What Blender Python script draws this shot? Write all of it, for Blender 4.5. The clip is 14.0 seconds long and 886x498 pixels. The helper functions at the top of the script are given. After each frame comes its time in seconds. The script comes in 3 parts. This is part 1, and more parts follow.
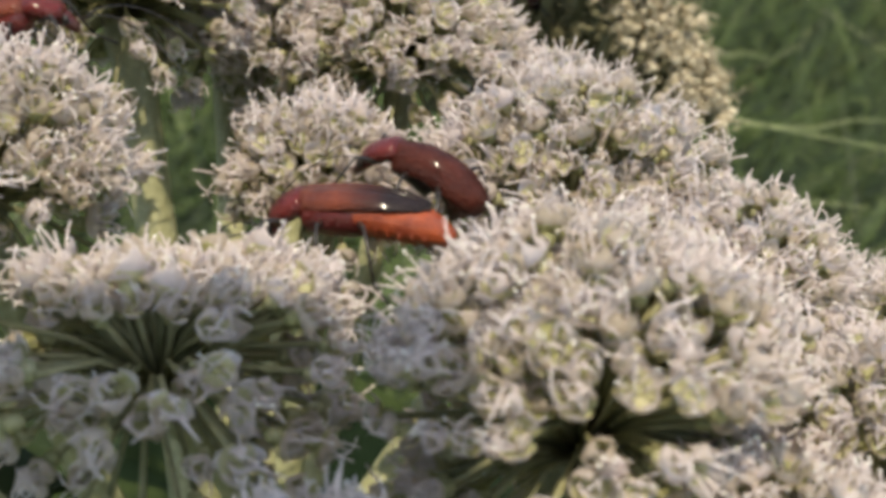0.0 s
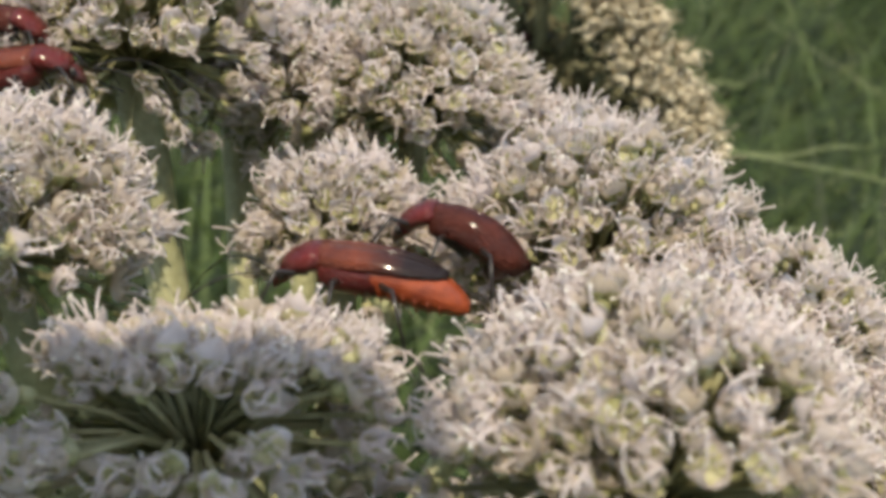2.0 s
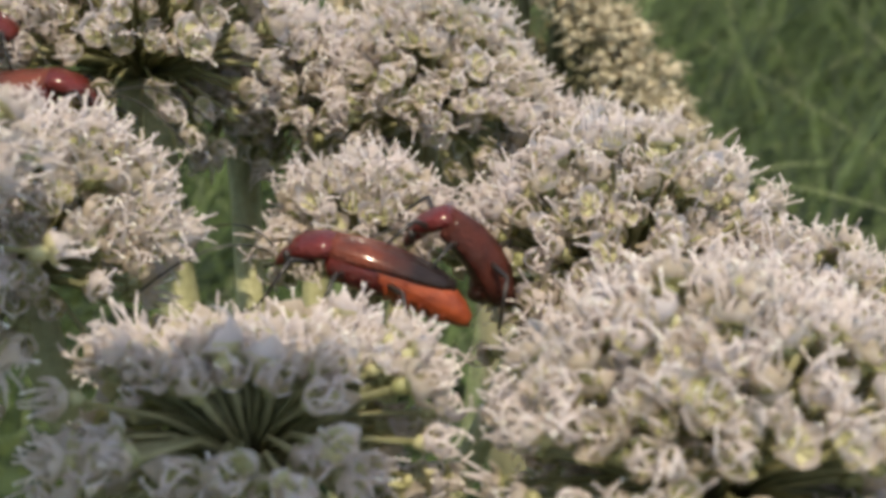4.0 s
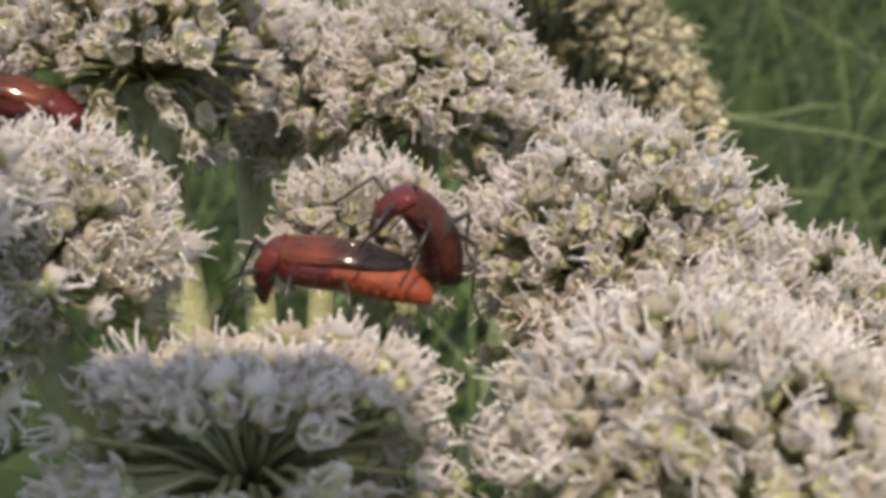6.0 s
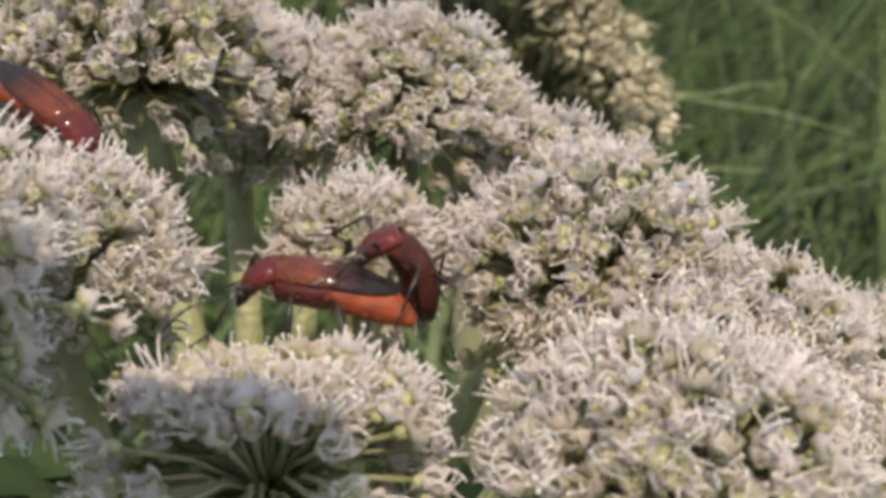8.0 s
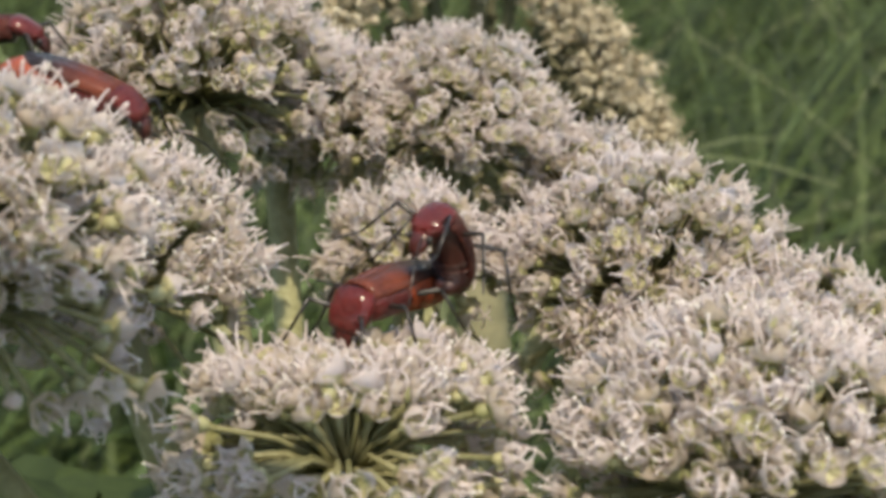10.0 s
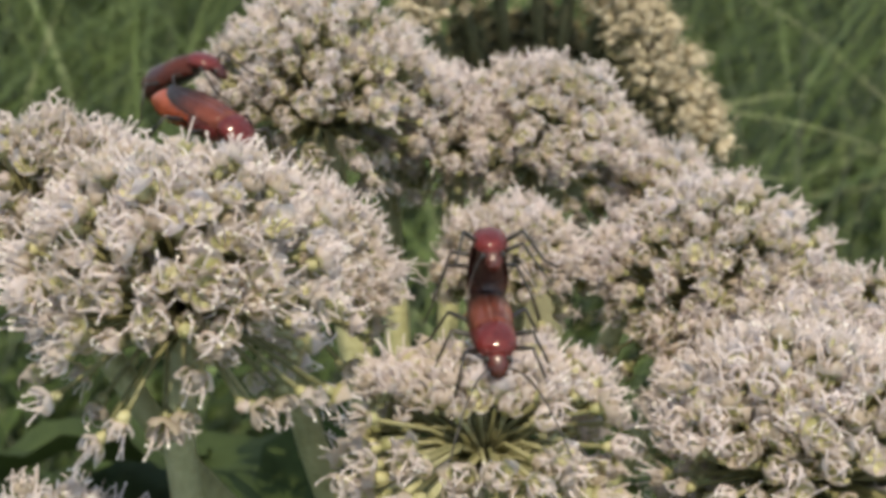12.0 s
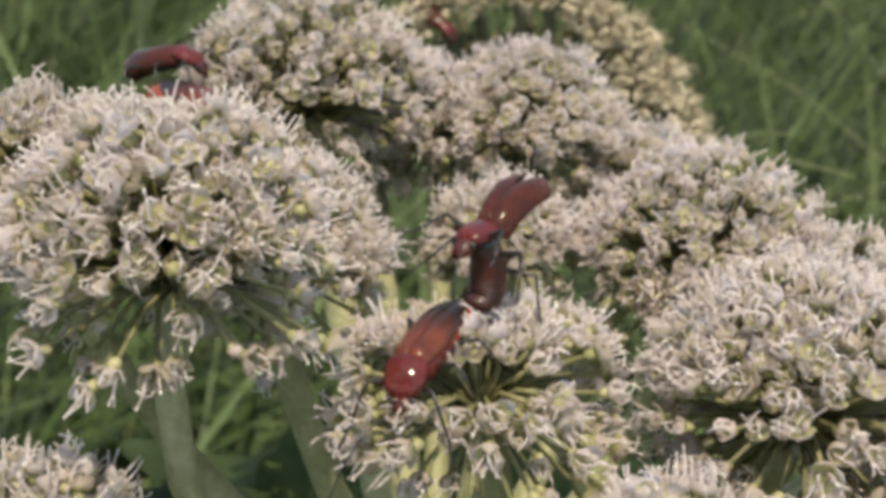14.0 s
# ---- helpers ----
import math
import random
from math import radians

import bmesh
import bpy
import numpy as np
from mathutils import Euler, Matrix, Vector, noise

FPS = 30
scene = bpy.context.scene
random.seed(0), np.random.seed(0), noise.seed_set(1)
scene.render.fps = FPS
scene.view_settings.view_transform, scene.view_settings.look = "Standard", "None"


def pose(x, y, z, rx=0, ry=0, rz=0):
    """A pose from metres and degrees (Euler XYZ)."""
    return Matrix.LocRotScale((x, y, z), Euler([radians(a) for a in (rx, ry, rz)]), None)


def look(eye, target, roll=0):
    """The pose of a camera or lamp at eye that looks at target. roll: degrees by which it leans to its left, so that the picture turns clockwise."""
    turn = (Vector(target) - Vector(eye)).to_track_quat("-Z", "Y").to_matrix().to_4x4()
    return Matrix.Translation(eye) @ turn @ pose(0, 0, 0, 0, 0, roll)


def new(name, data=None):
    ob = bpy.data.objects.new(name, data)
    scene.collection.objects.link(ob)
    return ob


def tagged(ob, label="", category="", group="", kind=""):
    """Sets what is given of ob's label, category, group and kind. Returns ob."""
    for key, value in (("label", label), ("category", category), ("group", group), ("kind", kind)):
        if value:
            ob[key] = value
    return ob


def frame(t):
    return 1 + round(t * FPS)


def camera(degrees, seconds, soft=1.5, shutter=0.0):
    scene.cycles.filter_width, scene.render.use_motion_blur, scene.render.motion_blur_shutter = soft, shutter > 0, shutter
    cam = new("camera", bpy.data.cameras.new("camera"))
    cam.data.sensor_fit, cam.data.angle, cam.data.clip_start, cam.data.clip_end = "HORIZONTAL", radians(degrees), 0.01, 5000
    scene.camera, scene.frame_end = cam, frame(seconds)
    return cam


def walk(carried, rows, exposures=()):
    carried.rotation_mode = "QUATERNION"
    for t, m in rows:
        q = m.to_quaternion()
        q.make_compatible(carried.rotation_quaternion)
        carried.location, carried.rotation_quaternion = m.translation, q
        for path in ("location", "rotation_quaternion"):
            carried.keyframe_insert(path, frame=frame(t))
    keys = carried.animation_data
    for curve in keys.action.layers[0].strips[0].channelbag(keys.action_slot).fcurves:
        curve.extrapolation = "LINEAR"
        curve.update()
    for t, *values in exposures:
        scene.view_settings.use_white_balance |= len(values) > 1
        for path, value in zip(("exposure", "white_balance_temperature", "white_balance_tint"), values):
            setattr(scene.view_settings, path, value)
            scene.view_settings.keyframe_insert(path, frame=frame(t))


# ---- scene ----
cam = camera(38, 14.0, soft=4.4, shutter=0.4)
cam.data.dof.use_dof = True
cam.data.dof.focus_distance = 0.074
cam.data.dof.aperture_fstop = 90.0

PATH = [
    (0.0, pose(0.01887, -0.06030, 0.02421, 66.03, 1.40, 9.13)),
    (0.5, pose(0.01464, -0.06100, 0.02413, 66.17, 0.11, 6.90)),
    (1.0, pose(0.01400, -0.06192, 0.02586, 65.27, 1.36, 9.05)),
    (1.5, pose(0.01485, -0.05888, 0.02783, 64.37, 1.08, 7.69)),
    (2.0, pose(0.01528, -0.05899, 0.02541, 67.13, 1.53, 7.52)),
    (2.5, pose(0.01457, -0.05938, 0.02360, 68.62, 1.28, 7.05)),
    (3.0, pose(0.01254, -0.05925, 0.02273, 68.97, 1.24, 5.80)),
    (5.5, pose(0.01012, -0.05847, 0.02679, 66.07, 2.30, 4.69)),
    (6.0, pose(0.01219, -0.05804, 0.02767, 65.49, 3.05, 5.60)),
    (6.5, pose(0.01318, -0.05917, 0.02785, 65.86, 2.83, 5.33)),
    (7.0, pose(0.01365, -0.05884, 0.02904, 64.93, 3.14, 4.87)),
    (7.5, pose(0.01331, -0.06054, 0.02958, 65.04, 2.64, 4.37)),
    (8.0, pose(0.00970, -0.06207, 0.03300, 63.70, 1.37, 3.27)),
    (8.5, pose(0.00981, -0.06294, 0.02981, 66.53, 2.14, 4.72)),
    (9.0, pose(0.00625, -0.06284, 0.03011, 66.28, 1.01, 3.23)),
    (11.5, pose(0.00374, -0.07505, 0.03537, 66.82, 0.68, 2.22)),
    (12.0, pose(-0.00035, -0.07737, 0.04175, 63.60, 0.87, 3.39)),
    (12.5, pose(-0.00003, -0.07987, 0.04142, 64.63, 0.96, 3.13)),
    (13.0, pose(0.00046, -0.08261, 0.03948, 66.45, 2.36, 2.67)),
    (13.5, pose(-0.00166, -0.08082, 0.03657, 67.21, 2.12, 1.38)),
    (14.0, pose(-0.00028, -0.08025, 0.03526, 66.72, 2.57, 2.17)),
]
walk(cam, PATH, exposures=((0.0, 0.87, 7850, 7), (14.0, 0.87, 7850, 7)))

# ---- light: clear midsummer sun, high behind the camera ----
SUN_TO = Vector((0.08, -0.38, 0.91)).normalized()
world = bpy.data.worlds.new("sky")
scene.world = world
world.use_nodes = True
wn = world.node_tree.nodes
sky = wn.new("ShaderNodeTexSky")
sky.sky_type = "NISHITA"
sky.sun_disc = False
sky.sun_elevation = math.asin(SUN_TO.z)
sky.sun_rotation = math.atan2(SUN_TO.x, SUN_TO.y)
world.node_tree.links.new(sky.outputs[0], wn["Background"].inputs[0])
wn["Background"].inputs[1].default_value = 0.15
sun = new("sun", bpy.data.lights.new("sun", "SUN"))
sun.data.energy, sun.data.angle, sun.data.color = 2.35, radians(0.55), (1.0, 0.93, 0.84)
sun.matrix_world = look(SUN_TO * 2.0, (0, 0, 0))

MM = 0.001


# ---- materials ----
def material(name, low, high, scale, rough=0.5, see=0.0, coat=0.0, bump=0.0, island=False, per_object=0.0, spec=0.5):
    """A surface whose colour wanders between two tones at a coarse and a fine scale (scale: cells per metre)."""
    m = bpy.data.materials.new(name)
    m.use_nodes = True
    t = m.node_tree
    n, link = t.nodes, t.links.new
    b = n["Principled BSDF"]
    b.inputs["Roughness"].default_value = rough
    b.inputs["Specular IOR Level"].default_value = spec
    b.inputs["Coat Weight"].default_value = coat
    b.inputs["Coat Roughness"].default_value = 0.1
    at = n.new("ShaderNodeTexCoord")
    coarse, fine = n.new("ShaderNodeTexNoise"), n.new("ShaderNodeTexNoise")
    coarse.inputs["Scale"].default_value = scale
    fine.inputs["Scale"].default_value = scale * 7.0
    fine.inputs["Detail"].default_value = 3.0
    for x in (coarse, fine):
        link(at.outputs["Object"], x.inputs["Vector"])
    add = n.new("ShaderNodeMath")
    add.operation = "MULTIPLY_ADD"
    add.inputs[1].default_value = 0.45
    link(fine.outputs["Fac"], add.inputs[0])
    half = n.new("ShaderNodeMath")
    half.operation = "MULTIPLY"
    half.inputs[1].default_value = 0.6
    link(coarse.outputs["Fac"], half.inputs[0])
    link(half.outputs[0], add.inputs[2])
    last = add.outputs[0]
    if per_object or island:
        r = n.new("ShaderNodeNewGeometry" if island else "ShaderNodeObjectInfo")
        mix = n.new("ShaderNodeMath")
        mix.operation = "MULTIPLY_ADD"
        mix.inputs[1].default_value = per_object
        link(r.outputs["Random Per Island" if island else "Random"], mix.inputs[0])
        off = n.new("ShaderNodeMath")
        off.operation = "SUBTRACT"
        off.inputs[1].default_value = per_object / 2
        link(last, off.inputs[0])
        link(off.outputs[0], mix.inputs[2])
        last = mix.outputs[0]
    ramp = n.new("ShaderNodeValToRGB")
    ramp.color_ramp.elements[0].position, ramp.color_ramp.elements[1].position = 0.32, 0.72
    ramp.color_ramp.elements[0].color, ramp.color_ramp.elements[1].color = (*low, 1), (*high, 1)
    link(last, ramp.inputs["Fac"])
    link(ramp.outputs["Color"], b.inputs["Base Color"])
    if bump:
        bp = n.new("ShaderNodeBump")
        bp.inputs["Strength"].default_value = bump
        bp.inputs["Distance"].default_value = 0.25 / scale
        link(fine.outputs["Fac"], bp.inputs["Height"])
        link(bp.outputs["Normal"], b.inputs["Normal"])
    if see:
        tr, mx = n.new("ShaderNodeBsdfTranslucent"), n.new("ShaderNodeMixShader")
        link(ramp.outputs["Color"], tr.inputs["Color"])
        mx.inputs[0].default_value = see
        link(b.outputs[0], mx.inputs[1])
        link(tr.outputs[0], mx.inputs[2])
        link(mx.outputs[0], n["Material Output"].inputs["Surface"])
    return m


PETAL = material("white petal", (0.63, 0.55, 0.45), (0.82, 0.75, 0.75), 900, rough=0.6, see=0.66, per_object=0.45)
PETAL_FOOT = material("greenish petal foot", (0.46, 0.46, 0.22), (0.70, 0.67, 0.43), 900, rough=0.55, see=0.5, per_object=0.45)
FILAMENT = material("pale filament", (0.68, 0.60, 0.57), (0.88, 0.81, 0.81), 1200, rough=0.5, see=0.35, per_object=0.3)
ANTHER = material("cream anther", (0.66, 0.60, 0.52), (0.92, 0.89, 0.85), 2500, rough=0.6)
OVARY = material("green ovary", (0.25, 0.25, 0.11), (0.45, 0.43, 0.24), 900, rough=0.45, see=0.1, per_object=0.6)
PEDICEL = material("pale green pedicel", (0.19, 0.19, 0.085), (0.39, 0.37, 0.20), 300, rough=0.5, see=0.35, island=True, per_object=0.4)
RAY = material("ribbed green ray", (0.22, 0.23, 0.11), (0.42, 0.41, 0.24), 260, rough=0.5, bump=0.3)
DRY = material("tan faded petal", (0.36, 0.30, 0.19), (0.70, 0.62, 0.46), 700, rough=0.8, see=0.1, island=True, per_object=0.5)
# darker copy of the faded petal: the hollow's shade is in this colour
DRY_SHADED = material("withered head, shade painted brown", (0.065, 0.060, 0.028), (0.19, 0.17, 0.085), 700, rough=0.85, island=True, per_object=0.4)
DRY_STEM = material("dull olive stem", (0.07, 0.072, 0.034), (0.20, 0.185, 0.10), 150, rough=0.7, island=True, per_object=0.4)
SHELL_RED = material("glossy red shell", (0.055, 0.005, 0.005), (0.15, 0.012, 0.009), 900, rough=0.38, coat=0.5, bump=0.9, spec=0.3)
WING_CASE = material("rusty wing case", (0.06, 0.012, 0.007), (0.21, 0.048, 0.022), 900, rough=0.4, coat=0.4, bump=0.9, spec=0.25)
WING_DARK = material("brown wing case", (0.032, 0.007, 0.005), (0.10, 0.021, 0.012), 900, rough=0.42, coat=0.15, bump=0.9, spec=0.2)
BELLY = material("orange belly", (0.16, 0.022, 0.008), (0.46, 0.085, 0.02), 1100, rough=0.4, coat=0.3, bump=0.7)
BELLY_DARK = material("dark red belly", (0.018, 0.006, 0.005), (0.07, 0.016, 0.009), 900, rough=0.36, coat=0.3, bump=0.3)
FACE = material("dark face", (0.03, 0.008, 0.006), (0.09, 0.014, 0.009), 1200, rough=0.4, coat=0.2)
SCREEN = material("dark screen glass", (0.006, 0.006, 0.007), (0.012, 0.012, 0.014), 40, rough=0.08)
BLACK = material("black horn", (0.008, 0.007, 0.006), (0.03, 0.024, 0.02), 1500, rough=0.35, coat=0.2)


def sooty_behind(m, x0, x1):
    """The hind end of a wing case is black: fades from x0 to x1 (mm along the body)."""
    n, link = m.node_tree.nodes, m.node_tree.links.new
    b = n["Principled BSDF"]
    at, cut, by, mix = n.new("ShaderNodeTexCoord"), n.new("ShaderNodeSeparateXYZ"), n.new("ShaderNodeMapRange"), n.new("ShaderNodeMix")
    mix.data_type = "RGBA"
    link(at.outputs["Object"], cut.inputs[0])
    link(cut.outputs["X"], by.inputs["Value"])
    by.inputs["From Min"].default_value, by.inputs["From Max"].default_value = x0 * 0.001, x1 * 0.001
    link(by.outputs["Result"], mix.inputs["Factor"])
    link(b.inputs["Base Color"].links[0].from_socket, mix.inputs["A"])
    mix.inputs["B"].default_value = (0.017, 0.008, 0.006, 1)
    link(mix.outputs["Result"], b.inputs["Base Color"])


# black tip, carried further forward to hold the mounted male's shade as well
sooty_behind(WING_CASE, 0.3, -2.2)
sooty_behind(WING_DARK, -2.4, -4.0)
GRASS = material("meadow grass", (0.015, 0.029, 0.006), (0.074, 0.115, 0.024), 9, rough=0.6, see=0.25, island=True, per_object=0.8)
# lighter copy of the grass: sunlight on some blades, put into their colour
LIT_GRASS = material("grass blade painted sunlit", (0.05, 0.085, 0.024), (0.16, 0.22, 0.08), 9, rough=0.5, see=0.25, island=True, per_object=0.7)
STRAW = material("pale grass stalk", (0.20, 0.24, 0.10), (0.42, 0.42, 0.24), 9, rough=0.6, island=True, per_object=0.4)
SOIL = material("meadow floor", (0.014, 0.024, 0.007), (0.038, 0.058, 0.017), 14, rough=0.9, bump=0.6)
# for the leaves added to darken the space below the clusters
FILLER_LEAF = material("dark filler leaf", (0.026, 0.042, 0.012), (0.062, 0.090, 0.028), 90, rough=0.75, spec=0.15, see=0.1, island=True, per_object=0.4)


# ---- mesh helpers (all shapes are drawn in millimetres) ----
def part(name, bm, mats, parent=None, label="", smooth=True):
    me = bpy.data.meshes.new(name)
    bmesh.ops.scale(bm, vec=(MM, MM, MM), verts=bm.verts)
    bmesh.ops.recalc_face_normals(bm, faces=bm.faces)
    bm.to_mesh(me)
    bm.free()
    for m in (mats if isinstance(mats, (list, tuple)) else [mats]):
        me.materials.append(m)
    if smooth:
        me.shade_smooth()
    ob = new(name, me)
    if parent is not None:
        ob.parent = parent
    if label:
        ob["label"] = label
    return ob


def tube(bm, pts, radii, sides=5, mat=0, cap=True):
    pts = [Vector(p) for p in pts]
    if not isinstance(radii, (list, tuple)):
        radii = [radii] * len(pts)
    d = (pts[1] - pts[0]).normalized()
    side = d.orthogonal().normalized()
    rings = []
    for i, p in enumerate(pts):
        a, b = pts[max(i - 1, 0)], pts[min(i + 1, len(pts) - 1)]
        d = (b - a).normalized()
        side = (side - d * side.dot(d)).normalized()
        up = d.cross(side)
        rings.append([bm.verts.new(p + (side * math.cos(k * math.tau / sides) + up * math.sin(k * math.tau / sides)) * radii[i]) for k in range(sides)])
    for r, s in zip(rings, rings[1:]):
        for k in range(sides):
            bm.faces.new((r[k], r[(k + 1) % sides], s[(k + 1) % sides], s[k])).material_index = mat
    if cap:
        bm.faces.new(rings[0][::-1]).material_index = mat
        bm.faces.new(rings[-1]).material_index = mat
    return rings


def loft(bm, rows, sides=14, mat=0):
    """A closed body along x: rows of (x, z of the middle, half width, half height)."""
    rings = []
    for x, z, w, h in rows:
        rings.append([bm.verts.new((x, w * math.cos(k * math.tau / sides), z + h * math.sin(k * math.tau / sides))) for k in range(sides)])
    for r, s in zip(rings, rings[1:]):
        for k in range(sides):
            bm.faces.new((r[k], r[(k + 1) % sides], s[(k + 1) % sides], s[k])).material_index = mat
    bm.faces.new(rings[0][::-1]).material_index = mat
    bm.faces.new(rings[-1]).material_index = mat


def ball(bm, at, size, mat=0, rings=4, sides=6, axis=None):
    m = Matrix.Translation(at)
    if axis is not None:
        m = m @ Vector(axis).to_track_quat("Z", "Y").to_matrix().to_4x4()
    m = m @ Matrix.Diagonal((*size, 1))
    made = bmesh.ops.create_uvsphere(bm, u_segments=sides, v_segments=rings, radius=1.0, matrix=m)
    for v in made["verts"]:
        for f in v.link_faces:
            f.material_index = mat


# ---- the white umbel ----
def petal(bm, rnd, turn, open_, size, mat=0, foot=True):
    """One notched, cupped petal with its tip rolled inwards; it has two skins."""
    curl = rnd.uniform(1.4, 3.4)
    length, width = size * rnd.uniform(0.95, 1.3), size * rnd.uniform(0.8, 1.15)
    r, z, a = 0.28, 0.15, open_ + rnd.uniform(-0.2, 0.2)
    spine = []
    for i in range(6):
        spine.append((r, z, a))
        step = length / 5
        r += step * math.cos(a)
        z += step * math.sin(a)
        a += curl / 5
    wide = (0.35, 0.85, 1.0, 0.92, 0.55, 0.12)
    c, s = math.cos(turn), math.sin(turn)
    grid = []
    for (r, z, a), w in zip(spine, wide):
        row = []
        for j, u in enumerate((-1, -0.5, 0.5, 1)):
            y = u * w * width * 0.5
            lift = abs(u) ** 2 * w * width * 0.26
            rr, zz = r - math.sin(a) * lift, z + math.cos(a) * lift
            row.append(bm.verts.new((rr * c - y * s, rr * s + y * c, zz)))
        grid.append(row)
    for p, q in zip(grid, grid[1:]):
        for j in range(3):
            bm.faces.new((p[j], p[j + 1], q[j + 1], q[j])).material_index = 4 if p in (grid[0], grid[1]) and foot else mat


def stamen(bm, rnd, turn, kind, petal_mat=1):
    c, s = math.cos(turn), math.sin(turn)
    long_ = rnd.uniform(1.7, 2.8)
    a = rnd.uniform(0.9, 1.45)
    bend = rnd.uniform(-0.5, 0.7) if kind == "straight" else rnd.uniform(1.6, 3.4)
    sway = rnd.uniform(-0.35, 0.35)
    r, z, y = 0.35, 0.3, 0.0
    pts = []
    n = 6
    for i in range(n + 1):
        pts.append((r * c - y * s, r * s + y * c, z))
        r += math.cos(a) * long_ / n
        z += math.sin(a) * long_ / n
        y += sway * long_ / n
        a += bend / n
    tube(bm, pts, [0.085, 0.08, 0.078, 0.075, 0.07, 0.065, 0.055], 4, petal_mat)
    if rnd.random() < 0.3:
        ball(bm, pts[-1], (0.095, 0.095, 0.14), 2, 4, 5, Vector(pts[-1]) - Vector(pts[-2]))


def floret_mesh(seed, kind, mats=None):
    rnd = random.Random(seed)
    bm = bmesh.new()
    tube(bm, [(0, 0, -0.75), (0, 0, -0.45), (0, 0, 0.0), (0, 0, 0.22)], [0.12, 0.42, 0.5, 0.34] if kind != "spent" else [0.14, 0.5, 0.6, 0.4], 7, 3)
    if kind == "bud":
        ball(bm, (0, 0, 0.35), (0.46, 0.46, 0.4), 3, 6, 9)
        for k in range(5):
            petal(bm, rnd, k * math.tau / 5 + rnd.uniform(-0.1, 0.1), 0.95, 1.25)
    else:
        for sx in (-1, 1):
            ball(bm, (0.2 * sx, 0, 0.25), (0.3, 0.36, 0.18), 3, 4, 7)
            tube(bm, [(0.12 * sx, 0, 0.3), (0.22 * sx, 0.03, 0.65), (0.42 * sx, 0.05, 0.85)], [0.05, 0.045, 0.04], 4, 3)
        if kind != "spent":
            for k in range(5):
                petal(bm, rnd, k * math.tau / 5 + rnd.uniform(-0.15, 0.15), rnd.uniform(-0.1, 0.55), rnd.uniform(1.25, 1.7))
        for k in range(5):
            if kind == "spent" and rnd.random() < 0.5:
                continue
            stamen(bm, rnd, (k + 0.5) * math.tau / 5 + rnd.uniform(-0.25, 0.25), "straight" if rnd.random() < (0.62 if kind == "straight" else 0.2) else "curl")
    bmesh.ops.scale(bm, vec=(MM, MM, MM), verts=bm.verts)
    me = bpy.data.meshes.new("floret")
    bm.to_mesh(me)
    bm.free()
    for m in mats or (PETAL, FILAMENT, ANTHER, OVARY, PETAL_FOOT):
        me.materials.append(m)
    me.shade_smooth()
    return me


FLORETS = [floret_mesh(10 + i, k) for i, k in enumerate(("straight", "straight", "straight", "curl", "straight", "curl", "straight", "curl", "bud", "spent"))]


def dome(n, spread, rnd):
    """n directions spread evenly over a cap of that half angle about +z."""
    out = []
    for i in range(n):
        z = 1 - (i + 0.5) / n * (1 - math.cos(spread))
        a = i * 2.399963 + rnd.uniform(-0.25, 0.25)
        z += rnd.uniform(-0.5, 0.5) * (1 - math.cos(spread)) / n * 2.5
        z = max(-1, min(1, z))
        s = math.sqrt(max(0, 1 - z * z))
        out.append(Vector((s * math.cos(a), s * math.sin(a), z)))
    return out


def umbellet(parent, at, axis, reach, n, spread, skirt, seed, meshes, weights, size=0.78, leaning=None):
    """A bundle of thin stalks fanning out from one point, each with a floret on its end; a loose skirt of them droops below."""
    rnd = random.Random(seed)
    turn = Vector(axis).to_track_quat("Z", "Y").to_matrix()
    at = Vector(at)
    bm = bmesh.new()
    ends = []
    ways = [(d, True) for d in dome(n, radians(spread), rnd)]
    for k in range(skirt):
        a, b = (k + rnd.random()) / max(1, skirt) * math.tau, radians(spread + (rnd.uniform(-10, 40) if leaning else rnd.uniform(5, 42)))
        ways.append((Vector((math.sin(b) * math.cos(a), math.sin(b) * math.sin(a), math.cos(b))), False))
    for d, dense in ways:
        d = (turn @ d).normalized()
        far = reach * (1.05 - 0.2 * rnd.random() ** 1.5) if rnd.random() > 0.22 else reach * rnd.uniform(0.66, 0.85)
        if not dense:
            far = reach * rnd.uniform(0.6, 1.03)
        tip = d * far + Vector((0, 0, -0.05 * far * (1 - d.z)))
        if leaning and dense:
            tip.y = 0.8 * tip.y + leaning
            tip.z = 0.5 * reach - 0.29 * tip.y + 0.6 * d.z + rnd.uniform(-1.1, 0.3)
        mid = tip * 0.5 + Vector((rnd.uniform(-0.3, 0.3), rnd.uniform(-0.3, 0.3), 0.35 if dense else 0.8))
        tube(bm, [d * 0.4, mid, tip], [0.26 * size, 0.19 * size, 0.22 * size], 5)
        ends.append((tip, (tip - mid).normalized()))
    ball(bm, (0, 0, -0.2), (1.1, 1.1, 0.9), 0, 6, 9)
    base = part("umbellet", bm, PEDICEL, parent)
    base.location = at * MM
    for tip, d in ends:
        ob = new("floret", rnd.choices(meshes, weights)[0])
        ob.parent = base
        lean = (d + Vector((rnd.gauss(0, 0.22), rnd.gauss(0, 0.22), rnd.gauss(0.12, 0.2)))).normalized()
        s = size * rnd.uniform(0.84, 1.22)
        ob.matrix_basis = Matrix.Translation((tip + d * 0.6 * size) * MM) @ lean.to_track_quat("Z", "Y").to_matrix().to_4x4() @ pose(0, 0, 0, 0, 0, rnd.uniform(0, 360)) @ Matrix.Diagonal((s, s, s, 1))
    return base


def arch(a, b, lift, n=7):
    """Points from a to b on a gentle bow."""
    a, b = Vector(a), Vector(b)
    return [a.lerp(b, i / n) + Vector(lift) * (4 * (i / n) * (1 - i / n)) for i in range(n + 1)]


